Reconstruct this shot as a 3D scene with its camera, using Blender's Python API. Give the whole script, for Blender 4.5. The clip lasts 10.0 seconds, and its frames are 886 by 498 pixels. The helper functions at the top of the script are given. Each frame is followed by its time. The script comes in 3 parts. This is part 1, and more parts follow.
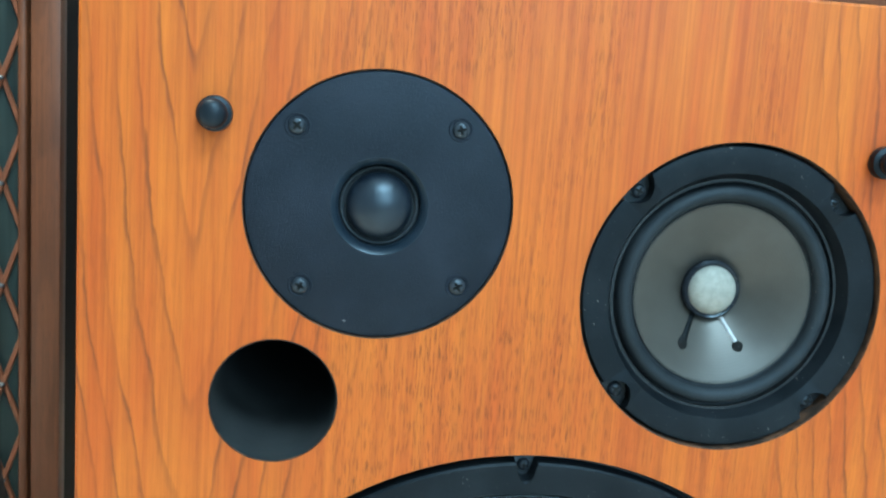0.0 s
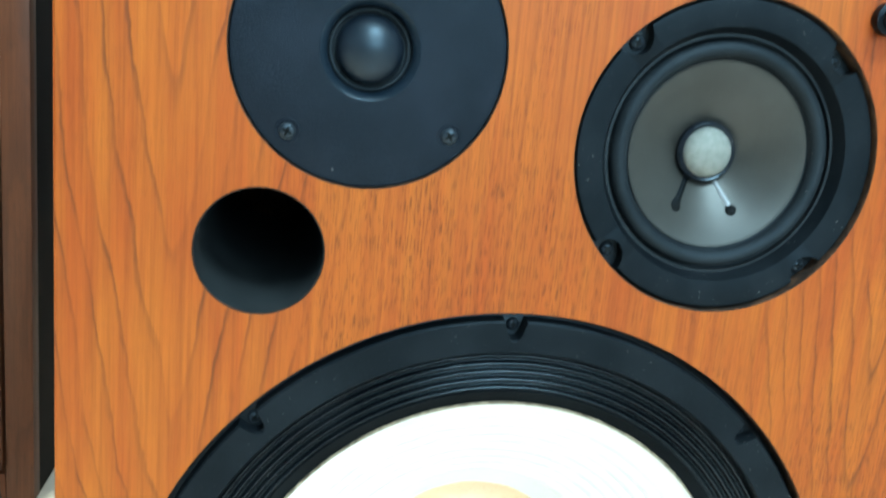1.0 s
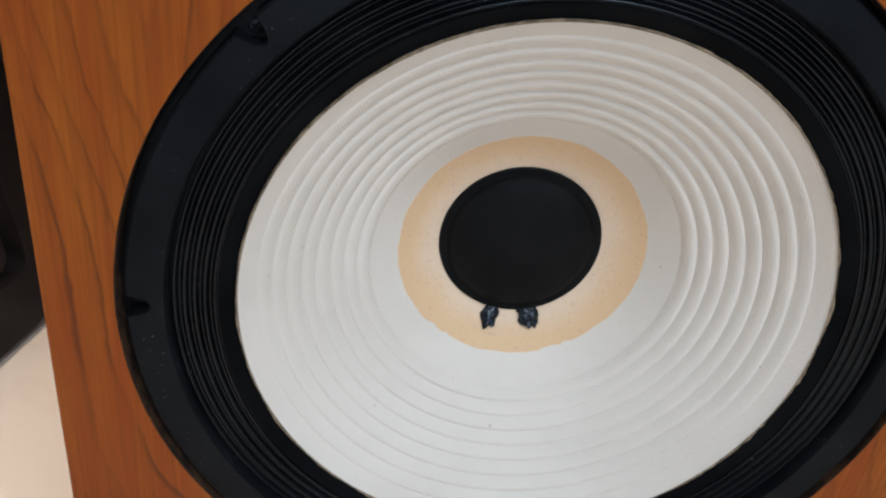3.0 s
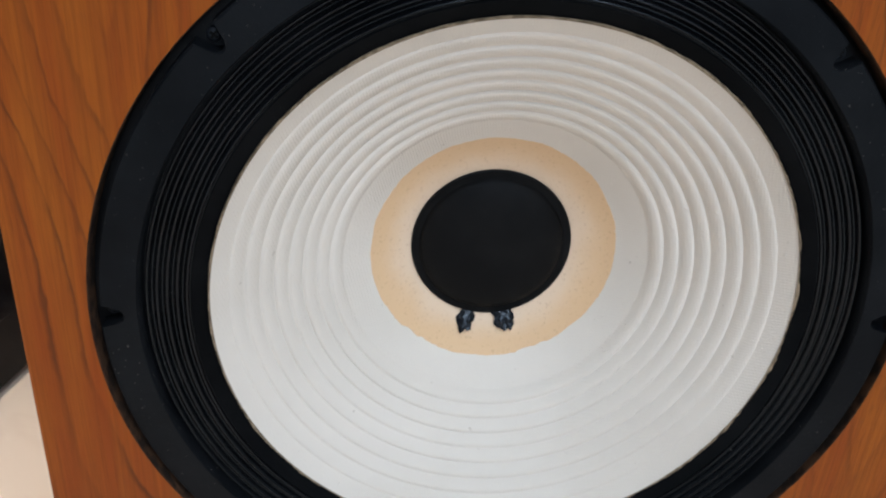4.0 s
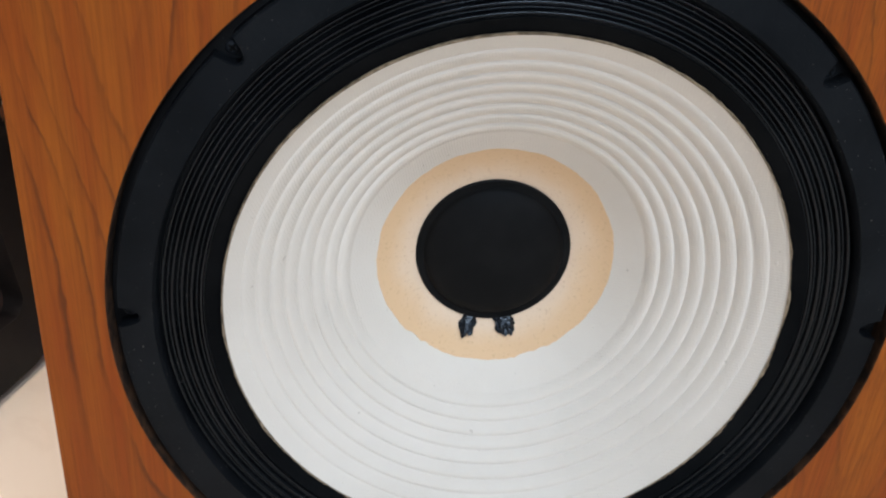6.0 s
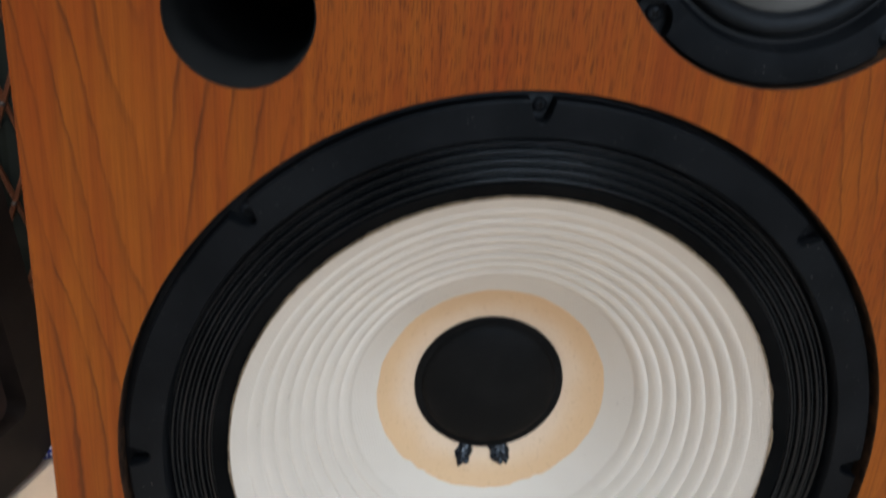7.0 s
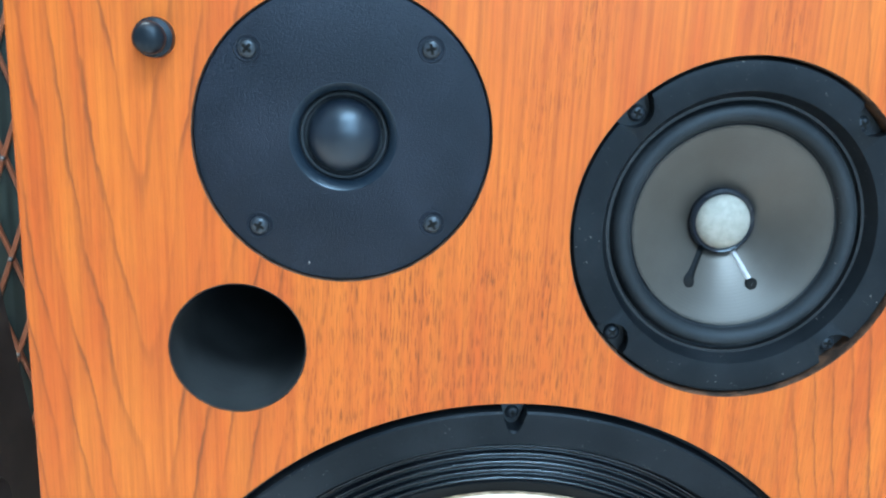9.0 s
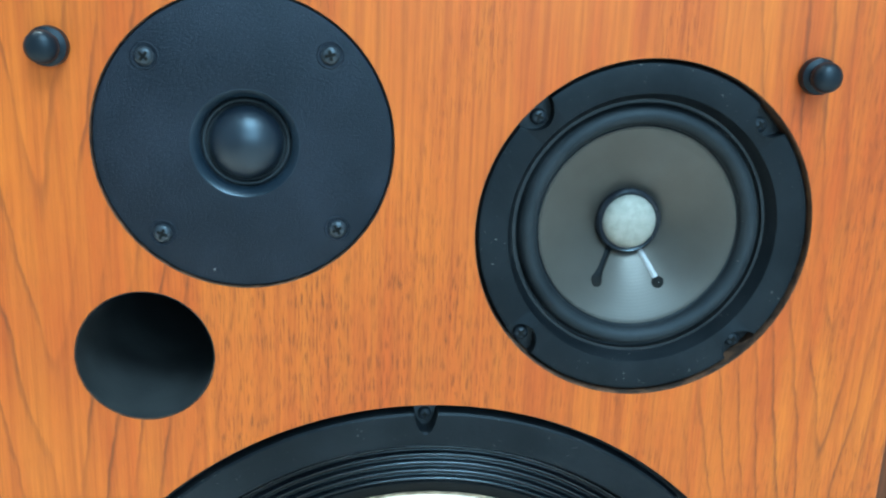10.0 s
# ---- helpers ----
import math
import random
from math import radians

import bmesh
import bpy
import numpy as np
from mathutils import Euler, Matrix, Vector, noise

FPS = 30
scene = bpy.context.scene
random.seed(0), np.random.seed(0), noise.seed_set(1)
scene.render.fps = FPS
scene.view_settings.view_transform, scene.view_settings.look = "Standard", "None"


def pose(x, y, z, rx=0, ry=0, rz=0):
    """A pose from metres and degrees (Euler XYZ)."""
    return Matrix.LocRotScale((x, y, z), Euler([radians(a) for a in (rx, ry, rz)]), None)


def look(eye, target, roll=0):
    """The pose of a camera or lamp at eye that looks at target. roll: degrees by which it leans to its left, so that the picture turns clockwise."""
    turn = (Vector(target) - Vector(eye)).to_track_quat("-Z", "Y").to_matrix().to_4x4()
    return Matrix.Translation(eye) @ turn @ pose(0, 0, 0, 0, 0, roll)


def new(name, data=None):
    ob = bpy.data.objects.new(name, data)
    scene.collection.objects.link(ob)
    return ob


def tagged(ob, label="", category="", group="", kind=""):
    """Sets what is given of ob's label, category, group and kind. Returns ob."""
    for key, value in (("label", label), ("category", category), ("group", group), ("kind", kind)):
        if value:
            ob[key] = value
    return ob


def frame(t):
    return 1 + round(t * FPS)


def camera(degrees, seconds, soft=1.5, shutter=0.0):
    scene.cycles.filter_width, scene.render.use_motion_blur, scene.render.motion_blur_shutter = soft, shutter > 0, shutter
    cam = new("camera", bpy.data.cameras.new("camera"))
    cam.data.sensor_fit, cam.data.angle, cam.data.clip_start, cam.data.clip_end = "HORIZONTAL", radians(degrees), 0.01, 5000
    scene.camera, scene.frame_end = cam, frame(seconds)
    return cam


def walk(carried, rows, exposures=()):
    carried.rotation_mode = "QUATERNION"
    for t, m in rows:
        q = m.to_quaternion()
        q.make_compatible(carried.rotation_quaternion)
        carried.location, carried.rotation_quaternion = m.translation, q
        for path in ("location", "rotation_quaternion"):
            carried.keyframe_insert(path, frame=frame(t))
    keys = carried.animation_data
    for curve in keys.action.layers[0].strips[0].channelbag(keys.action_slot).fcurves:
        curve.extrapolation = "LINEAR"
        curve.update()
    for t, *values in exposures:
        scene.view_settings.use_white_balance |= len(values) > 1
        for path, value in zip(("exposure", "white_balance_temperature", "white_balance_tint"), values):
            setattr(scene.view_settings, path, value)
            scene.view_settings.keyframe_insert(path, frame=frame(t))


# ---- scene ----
# Loudspeaker baffle lies in the plane y = 0 and faces -y; the floor is z = 0.
cam = camera(52.21, 10.0, soft=2.1, shutter=0.3)
PATH = [
    (0, (-0.08809, -0.34116, 0.54331), (0.03458, 0.64041, 0.39674), 3.92),
    (0.5, (-0.09123, -0.34171, 0.52663), (0.06698, 0.63311, 0.36950), 4.68),
    (1, (-0.09148, -0.33754, 0.50870), (0.06263, 0.62752, 0.29682), 5.09),
    (1.2, (-0.08198, -0.33282, 0.49024), (0.05621, 0.63270, 0.26963), 5.37),
    (1.5, (-0.08025, -0.32653, 0.46076), (0.06074, 0.63460, 0.22341), 4.97),
    (1.8, (-0.07358, -0.31853, 0.45045), (0.04241, 0.63190, 0.16196), 5.21),
    (2, (-0.07465, -0.31021, 0.45046), (0.04740, 0.62175, 0.10908), 5.41),
    (2.5, (-0.07246, -0.28187, 0.43843), (0.02343, 0.60402, -0.01545), 6.12),
    (2.8, (-0.07715, -0.27075, 0.44463), (0.02771, 0.59405, -0.04642), 6.19),
    (3.0, (-0.07238, -0.26899, 0.44585), (0.02207, 0.59020, -0.05703), 6.03),
    (3.2, (-0.05739, -0.27598, 0.44065), (0.01622, 0.59660, -0.04225), 3.99),
    (4.5, (-0.06057, -0.28257, 0.43753), (0.03353, 0.59720, -0.02847), 3.60),
    (5, (-0.06221, -0.28279, 0.43746), (0.03585, 0.59718, -0.02733), 3.77),
    (5.2, (-0.06330, -0.29200, 0.44220), (0.03650, 0.59718, -0.02280), 3.80),
    (6.3, (-0.06417, -0.29549, 0.44118), (0.02905, 0.59064, -0.01278), 4.11),
    (6.5, (-0.06318, -0.29722, 0.44379), (0.03154, 0.59097, -0.00581), 4.24),
    (7, (-0.06753, -0.30045, 0.47481), (0.02893, 0.61930, 0.09435), 4.33),
    (7.2, (-0.06399, -0.29943, 0.49266), (0.01507, 0.63400, 0.14273), 3.58),
    (7.5, (-0.06289, -0.29994, 0.51850), (0.00352, 0.64126, 0.18725), 3.50),
    (8, (-0.06269, -0.30505, 0.53932), (-0.00586, 0.64889, 0.24475), 2.75),
    (8.5, (-0.06027, -0.30847, 0.55006), (-0.00272, 0.65292, 0.28093), 2.46),
    (9, (-0.05547, -0.30994, 0.54881), (0.00892, 0.65642, 0.29979), 2.51),
    (9.5, (-0.04679, -0.31006, 0.55324), (0.03463, 0.65257, 0.29494), 2.50),
    (10, (-0.03349, -0.31273, 0.55420), (0.06596, 0.64889, 0.29847), 2.14),
]
EXPOSURES = [
    (0.0, 0.64, 5080, -18), (0.5, 0.74, 5080, -20), (0.8, 0.64, 5100, -20), (1.0, 0.46, 5150, -19), (1.5, 0.32, 5500, -11), (2.0, -0.22, 5850, -2), (2.3, -0.48, 6050, 3), (2.5, -0.96, 6150, 7),
    (3.0, -1.15, 6220, 9), (5.0, -1.02, 6200, 9), (6.6, -1.00, 6300, 9), (7.0, -1.24, 6420, 9), (7.2, -1.26, 6480, 9), (7.5, -0.82, 6500, 9), (8.0, -0.18, 6320, 12), (8.5, 0.46, 5760, 4),
    (9.0, 0.88, 5040, -7), (9.5, 0.66, 4920, -13), (10.0, 0.66, 4860, -18),
]
walk(cam, [(t, look(eye, target, roll)) for t, eye, target, roll in PATH], EXPOSURES)

# ---- light: one window behind the camera, one ceiling light, one added floor fill ----
world = bpy.data.worlds.new("room_air")
scene.world = world
world.use_nodes = True
world.node_tree.nodes["Background"].inputs[0].default_value = (0.55, 0.7, 1.0, 1)
world.node_tree.nodes["Background"].inputs[1].default_value = 0.3


def area_lamp(name, m, sx, sy, watts, colour):
    d = bpy.data.lights.new(name, "AREA")
    d.shape, d.size, d.size_y, d.energy, d.color = "RECTANGLE", sx, sy, watts, colour
    ob = new(name, d)
    ob.matrix_world = m
    return ob


ROOM = dict(x0=-2.2, x1=2.4, y0=-2.8, y1=1.5, h=2.6)
area_lamp("window_daylight", look((0.75, -2.74, 1.55), (0.75, 0.0, 1.35)), 1.5, 1.2, 52, (0.86, 0.93, 1.0))
area_lamp("ceiling_lamp_light", look((0.44, -1.75, 2.53), (0.44, -1.75, 0.0)), 1.15, 0.95, 94, (0.90, 0.95, 1.0))

# unseen warm fill, added to brighten the floor left of the loudspeaker
corner = area_lamp("floor_fill_light", look((-0.75, 0.25, 2.53), (-0.75, 0.25, 0.0)), 0.45, 0.45, 12, (1.0, 0.84, 0.70))
corner.data.spread = radians(60)


# ---- materials ----
class Nodes:
    """Small builder for node materials."""

    def __init__(self, name):
        self.m = bpy.data.materials.new(name)
        self.m.use_nodes = True
        self.t = self.m.node_tree
        self.b = self.t.nodes["Principled BSDF"]
        self.co = self.t.nodes.new("ShaderNodeTexCoord").outputs["Object"]

    def link(self, a, sock):
        if hasattr(a, "is_output"):
            self.t.links.new(a, sock)
        else:
            sock.default_value = a

    def scale(self, v, sx, sy, sz, loc=(0, 0, 0)):
        n = self.t.nodes.new("ShaderNodeMapping")
        n.inputs["Scale"].default_value = (sx, sy, sz)
        n.inputs["Location"].default_value = loc
        self.link(v, n.inputs["Vector"])
        return n.outputs[0]

    def noise(self, v, scale, detail=3.0, rough=0.5, dist=0.0):
        n = self.t.nodes.new("ShaderNodeTexNoise")
        self.link(v, n.inputs["Vector"])
        n.inputs["Scale"].default_value, n.inputs["Detail"].default_value = scale, detail
        n.inputs["Roughness"].default_value, n.inputs["Distortion"].default_value = rough, dist
        return n.outputs[0]

    def math(self, op, a, b=0.0, c=0.0):
        n = self.t.nodes.new("ShaderNodeMath")
        n.operation = op
        for i, x in enumerate((a, b, c)):
            self.link(x, n.inputs[i])
        return n.outputs[0]

    def ramp(self, f, lo, hi, a=0.0, b=1.0):
        n = self.t.nodes.new("ShaderNodeMapRange")
        n.interpolation_type = "SMOOTHSTEP"
        self.link(f, n.inputs[0])
        for i, x in enumerate((lo, hi, a, b)):
            n.inputs[1 + i].default_value = x
        return n.outputs[0]

    def mix(self, f, a, b):
        n = self.t.nodes.new("ShaderNodeMix")
        n.data_type = "RGBA"
        self.link(f, n.inputs[0])
        for x, s in ((a, n.inputs[6]), (b, n.inputs[7])):
            self.link((*x, 1.0) if isinstance(x, tuple) else x, s)
        return n.outputs[2]

    def sep(self, v):
        n = self.t.nodes.new("ShaderNodeSeparateXYZ")
        self.link(v, n.inputs[0])
        return n.outputs

    def join(self, x, y, z):
        n = self.t.nodes.new("ShaderNodeCombineXYZ")
        for i, a in enumerate((x, y, z)):
            self.link(a, n.inputs[i])
        return n.outputs[0]

    def bump(self, h, strength, dist):
        n = self.t.nodes.new("ShaderNodeBump")
        n.inputs["Strength"].default_value, n.inputs["Distance"].default_value = strength, dist
        self.link(h, n.inputs["Height"])
        self.link(n.outputs[0], self.b.inputs["Normal"])

    def out(self, colour, rough, spec=0.5, metal=0.0, coat=0.0, coat_rough=0.3):
        self.link((*colour, 1.0) if isinstance(colour, tuple) else colour, self.b.inputs["Base Color"])
        self.link(rough, self.b.inputs["Roughness"])
        self.link(spec, self.b.inputs["Specular IOR Level"])
        self.b.inputs["Metallic"].default_value = metal
        self.b.inputs["Coat Weight"].default_value, self.b.inputs["Coat Roughness"].default_value = coat, coat_rough
        return self.m


def wood(name, light, mid, dark, pore, rough=0.42, seed=0.0, coat=0.25):
    """Stained wood with its grain along z: growth rings, fibre and short dark pores."""
    n = Nodes(name)
    v = n.scale(n.co, 1, 1, 1, (seed, 0, seed * 0.7))
    wob = n.noise(n.scale(v, 1, 1, 0.25), 75, 3.0, 0.55)
    p = n.math("FRACT", n.math("ADD", n.math("MULTIPLY", n.noise(n.scale(v, 1, 1, 0.16), 7.5, 1.5, 0.45, 0.15), 15.0), n.math("MULTIPLY", wob, 0.35)))
    line = n.math("MULTIPLY", n.ramp(p, 0.35, 0.9), n.ramp(p, 1.0, 0.90))
    line = n.math("MULTIPLY", line, n.ramp(n.noise(n.scale(v, 1, 1, 0.3), 30, 2.0), 0.36, 0.62, 0.30, 1.0))
    fibre = n.noise(n.scale(v, 1, 1, 0.022), 420, 5.0, 0.65)
    streak = n.noise(n.scale(v, 1, 1, 0.012), 120, 3.0, 0.6)
    tone = n.noise(n.scale(v, 1, 1, 0.3), 15, 4.0, 0.6)
    pores = n.math("MULTIPLY", n.ramp(n.noise(n.scale(v, 1, 1, 0.065), 980, 2.0, 0.5), 0.56, 0.65), 0.4)
    c = n.mix(n.ramp(n.math("ADD", n.math("MULTIPLY", tone, 0.6), n.math("MULTIPLY", streak, 0.4)), 0.34, 0.66), light, mid)
    c = n.mix(n.math("MULTIPLY", n.ramp(fibre, 0.36, 0.72), 0.50), c, dark)
    c = n.mix(n.math("MULTIPLY", line, 0.46), c, dark)
    c = n.mix(n.math("MULTIPLY", pores, 0.68), c, pore)
    n.bump(n.math("SUBTRACT", n.math("MULTIPLY", fibre, 0.3), n.math("MULTIPLY", pores, 0.7)), 0.2, 0.0005)
    return n.out(c, n.math("ADD", rough - 0.06, n.math("MULTIPLY", fibre, 0.14)), 0.2, coat=coat, coat_rough=0.32)


def crown(n, x, z, wide, wob, axis, lean, slope_low, slope_high, gap, width):
    """Nested V-shaped growth lines of flat-cut veneer, their points downwards on an axis that leans below z = 0.34.
    Gives the thin dark lines, the broad late wood before them, and how strongly the crown shows here."""
    ax = n.math("ADD", axis, n.math("MULTIPLY", n.math("MAXIMUM", n.math("SUBTRACT", 0.34, z), 0.0), lean))
    warp = n.math("ADD", n.math("MULTIPLY", n.math("SUBTRACT", wide, 0.5), 0.024), n.math("MULTIPLY", n.math("SUBTRACT", wob, 0.5), 0.0050))
    dx = n.math("ADD", n.math("SUBTRACT", x, ax), warp)
    sq = n.math("MULTIPLY", dx, dx)
    arm = n.math("MULTIPLY", n.math("SQRT", n.math("ADD", sq, 0.000006)), n.ramp(z, 0.17, 0.36, slope_low, slope_high))
    level = n.math("SUBTRACT", n.math("SUBTRACT", z, arm), n.math("MULTIPLY", sq, 16.0))
    p = n.math("FRACT", n.math("ADD", n.math("DIVIDE", level, gap), n.math("ADD", n.math("MULTIPLY", wide, 0.9), n.math("MULTIPLY", n.noise(n.scale(n.co, 1, 1, 0.3), 34, 1.0), 0.5))))
    thin = n.math("MULTIPLY", n.ramp(n.math("ADD", p, n.math("MULTIPLY", n.math("SUBTRACT", wob, 0.5), 0.22)), 0.78, 0.92), n.ramp(p, 1.0, 0.93))
    broad = n.math("MULTIPLY", n.ramp(p, 0.25, 0.90), n.ramp(p, 1.0, 0.92))
    return thin, broad, n.ramp(n.math("ABSOLUTE", dx), width * 0.6, width, 1.0, 0.0)


def teak_material():
    """Orange teak veneer: a crown of V-shaped lines down each side, straight porous grain between them."""
    n = Nodes("teak_veneer")
    v = n.co
    x, _, z = n.sep(v)
    wide = n.noise(n.scale(v, 1, 1, 0.40), 13, 2.0, 0.5)
    wob = n.noise(n.scale(v, 1, 1, 0.28), 110, 3.0, 0.6)
    thin_a, broad_a, near_a = crown(n, x, z, wide, wob, -0.138, 0.17, 2.3, 6.2, 0.066, 0.080)
    thin_b, broad_b, near_b = crown(n, x, z, wide, wob, 0.152, 0.0, 3.5, 6.0, 0.052, 0.066)
    q = n.math("FRACT", n.math("ADD", n.math("DIVIDE", x, 0.0062), n.math("MULTIPLY", n.noise(n.scale(v, 1, 1, 0.07), 34, 2.0, 0.5), 3.2)))
    straight = n.math("MULTIPLY", n.math("MULTIPLY", n.ramp(q, 0.30, 0.92), n.ramp(q, 1.0, 0.94)), n.math("SUBTRACT", 1.0, n.math("MAXIMUM", near_a, near_b)))
    broken = n.ramp(n.noise(n.scale(v, 1, 1, 0.22), 42, 3.0), 0.40, 0.62, 0.08, 1.0)
    thin = n.math("MULTIPLY", n.math("ADD", n.math("MULTIPLY", thin_a, near_a), n.math("MULTIPLY", n.math("MULTIPLY", thin_b, near_b), 0.85)), broken)
    broad = n.math("ADD", n.math("MULTIPLY", broad_a, near_a), n.math("ADD", n.math("MULTIPLY", broad_b, near_b), n.math("MULTIPLY", straight, 1.2)))
    fibre = n.noise(n.scale(v, 1, 1, 0.020), 560, 5.0, 0.68)
    streak = n.noise(n.scale(v, 1, 1, 0.014), 130, 4.0, 0.62)
    tone = n.noise(n.scale(v, 1, 1, 0.32), 17, 4.0, 0.6)
    patch = n.ramp(n.noise(n.scale(v, 1, 1, 0.5), 16, 2.0), 0.44, 0.60)
    belt = n.math("MULTIPLY", n.math("MULTIPLY", n.ramp(z, 0.485, 0.455), n.ramp(x, -0.105, -0.075)), n.ramp(x, 0.060, -0.005, 0.25, 1.0))
    belt = n.math("MULTIPLY", belt, n.ramp(n.noise(n.scale(v, 1, 1, 0.4), 55, 2.0), 0.38, 0.60, 0.35, 1.0))
    patch = n.math("MAXIMUM", n.math("MULTIPLY", patch, n.ramp(x, -0.110, -0.075, 0.12, 0.65)), belt)
    pores = n.math("MULTIPLY", n.ramp(n.noise(n.scale(v, 1, 1, 0.075), 1700, 2.0, 0.5), 0.50, 0.64), n.math("ADD", n.math("MULTIPLY", patch, 0.85), 0.10))
    blend = n.ramp(n.math("ADD", n.math("MULTIPLY", tone, 0.62), n.math("MULTIPLY", streak, 0.38)), 0.36, 0.64)
    c = n.mix(blend, (0.345, 0.097, 0.0090), (0.274, 0.0535, 0.0058))
    c = n.mix(n.math("MULTIPLY", n.ramp(fibre, 0.38, 0.70), 0.42), c, (0.118, 0.025, 0.0050))
    c = n.mix(n.math("MULTIPLY", broad, 0.20), c, (0.150, 0.030, 0.0060))
    c = n.mix(n.math("MULTIPLY", thin, 0.62), c, (0.072, 0.022, 0.0075))
    c = n.mix(n.math("MULTIPLY", pores, 0.66), c, (0.052, 0.0150, 0.0052))
    n.bump(n.math("SUBTRACT", n.math("MULTIPLY", fibre, 0.35), n.math("ADD", n.math("MULTIPLY", pores, 0.7), n.math("MULTIPLY", thin, 0.3))), 0.25, 0.0005)
    return n.out(c, n.math("ADD", 0.40, n.math("MULTIPLY", fibre, 0.16)), 0.2, coat=0.05, coat_rough=0.34)


def black(name, colour, rough, spec=0.5, grain=900, bump=0.15, dust=0.0, depth=0.0004):
    """Black paint, plastic, rubber or cloth with a fine grain and, if asked, pale dust specks."""
    n = Nodes(name)
    g = n.noise(n.co, grain, 4.0, 0.6)
    w = n.noise(n.co, 26, 4.0, 0.6)
    c = n.mix(n.ramp(w, 0.35, 0.7), colour, tuple(min(1, x * 1.7 + 0.003) for x in colour))
    if dust:
        s = n.ramp(n.noise(n.co, 900, 1.0), 0.80 - 0.05 * dust, 0.83 - 0.05 * dust)
        c = n.mix(n.math("MULTIPLY", s, n.ramp(w, 0.45, 0.6, 0.1, 0.5)), c, (0.30, 0.29, 0.27))
    n.bump(g, bump, depth)
    n.b.inputs["Specular Tint"].default_value = (0.69, 0.83, 1.0, 1.0)
    return n.out(c, n.math("ADD", rough - 0.06, n.math("MULTIPLY", w, 0.12)), spec)


def plain(name, a, b, rough, scale, spec=0.5, bump=0.1, depth=0.0005):
    n = Nodes(name)
    w = n.noise(n.co, scale, 4.0, 0.6)
    n.bump(n.noise(n.co, scale * 12, 3.0), bump, depth)
    return n.out(n.mix(n.ramp(w, 0.35, 0.65), a, b), rough, spec)


TEAK = teak_material()
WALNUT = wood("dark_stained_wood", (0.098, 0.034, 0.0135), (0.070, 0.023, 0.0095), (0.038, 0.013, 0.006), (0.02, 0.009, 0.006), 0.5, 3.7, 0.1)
STRIP = wood("lattice_wood", (0.135, 0.048, 0.022), (0.10, 0.034, 0.016), (0.075, 0.026, 0.013), (0.03, 0.012, 0.007), 0.45, 7.1, 0.1)
RAW_EDGE = plain("raw_board_edge", (0.016, 0.010, 0.007), (0.075, 0.038, 0.020), 0.85, 160, 0.3, 0.4)
GASKET = black("black_gasket", (0.0026, 0.0034, 0.0048), 0.5, 0.14, 420, 0.35, 1.1)
FRAME_BLACK = black("black_cast_frame", (0.004, 0.004, 0.0045), 0.45, 0.35, 400, 0.2, 0.3)
SURROUND = black("black_coated_cloth", (0.0009, 0.0012, 0.0019), 0.15, 0.38, 1500, 0.30, 0.4)
CONE_EDGE = black("black_doped_paper", (0.0014, 0.0017, 0.0022), 0.55, 0.07, 1500, 0.3, 0.3)
FELT = black("black_felt_cap", (0.0030, 0.0028, 0.0028), 0.6, 0.14, 1400, 0.4)
PLATE = black("black_textured_plastic", (0.0027, 0.0038, 0.0076), 0.46, 0.21, 1900, 0.8)
DOME = black("black_silk_dome", (0.0028, 0.0046, 0.0086), 0.38, 0.46, 2500, 0.08)
RUBBER = black("black_rubber", (0.0060, 0.0074, 0.0094), 0.58, 0.22, 700, 0.45, 0.9)
RIM = black("black_smooth_rim", (0.0040, 0.0072, 0.0125), 0.33, 0.34, 900, 0.1)
SCREW = black("black_screw", (0.009, 0.011, 0.015), 0.40, 0.40, 600, 0.1)
# shade of the screws' cross recess as a deeper black; eyelets share it
DEEP_BLACK = black("deep_matt_black", (0.003, 0.003, 0.003), 0.85, 0.1)
GLUE = black("black_glue", (0.005, 0.006, 0.009), 0.24, 0.40, 300, 0.3, depth=0.001)
# shiny glue, its white glint put into a pale base colour
GLUE_GLINT = black("glue_with_painted_glint", (0.190, 0.195, 0.210), 0.20, 0.8, 420, 0.8, depth=0.001)
TUBE = black("black_port_tube", (0.0130, 0.0138, 0.0145), 0.6, 0.4, 300, 0.2)
KNOB = black("black_peg_plastic", (0.0028, 0.0042, 0.0066), 0.38, 0.18, 300, 0.1)


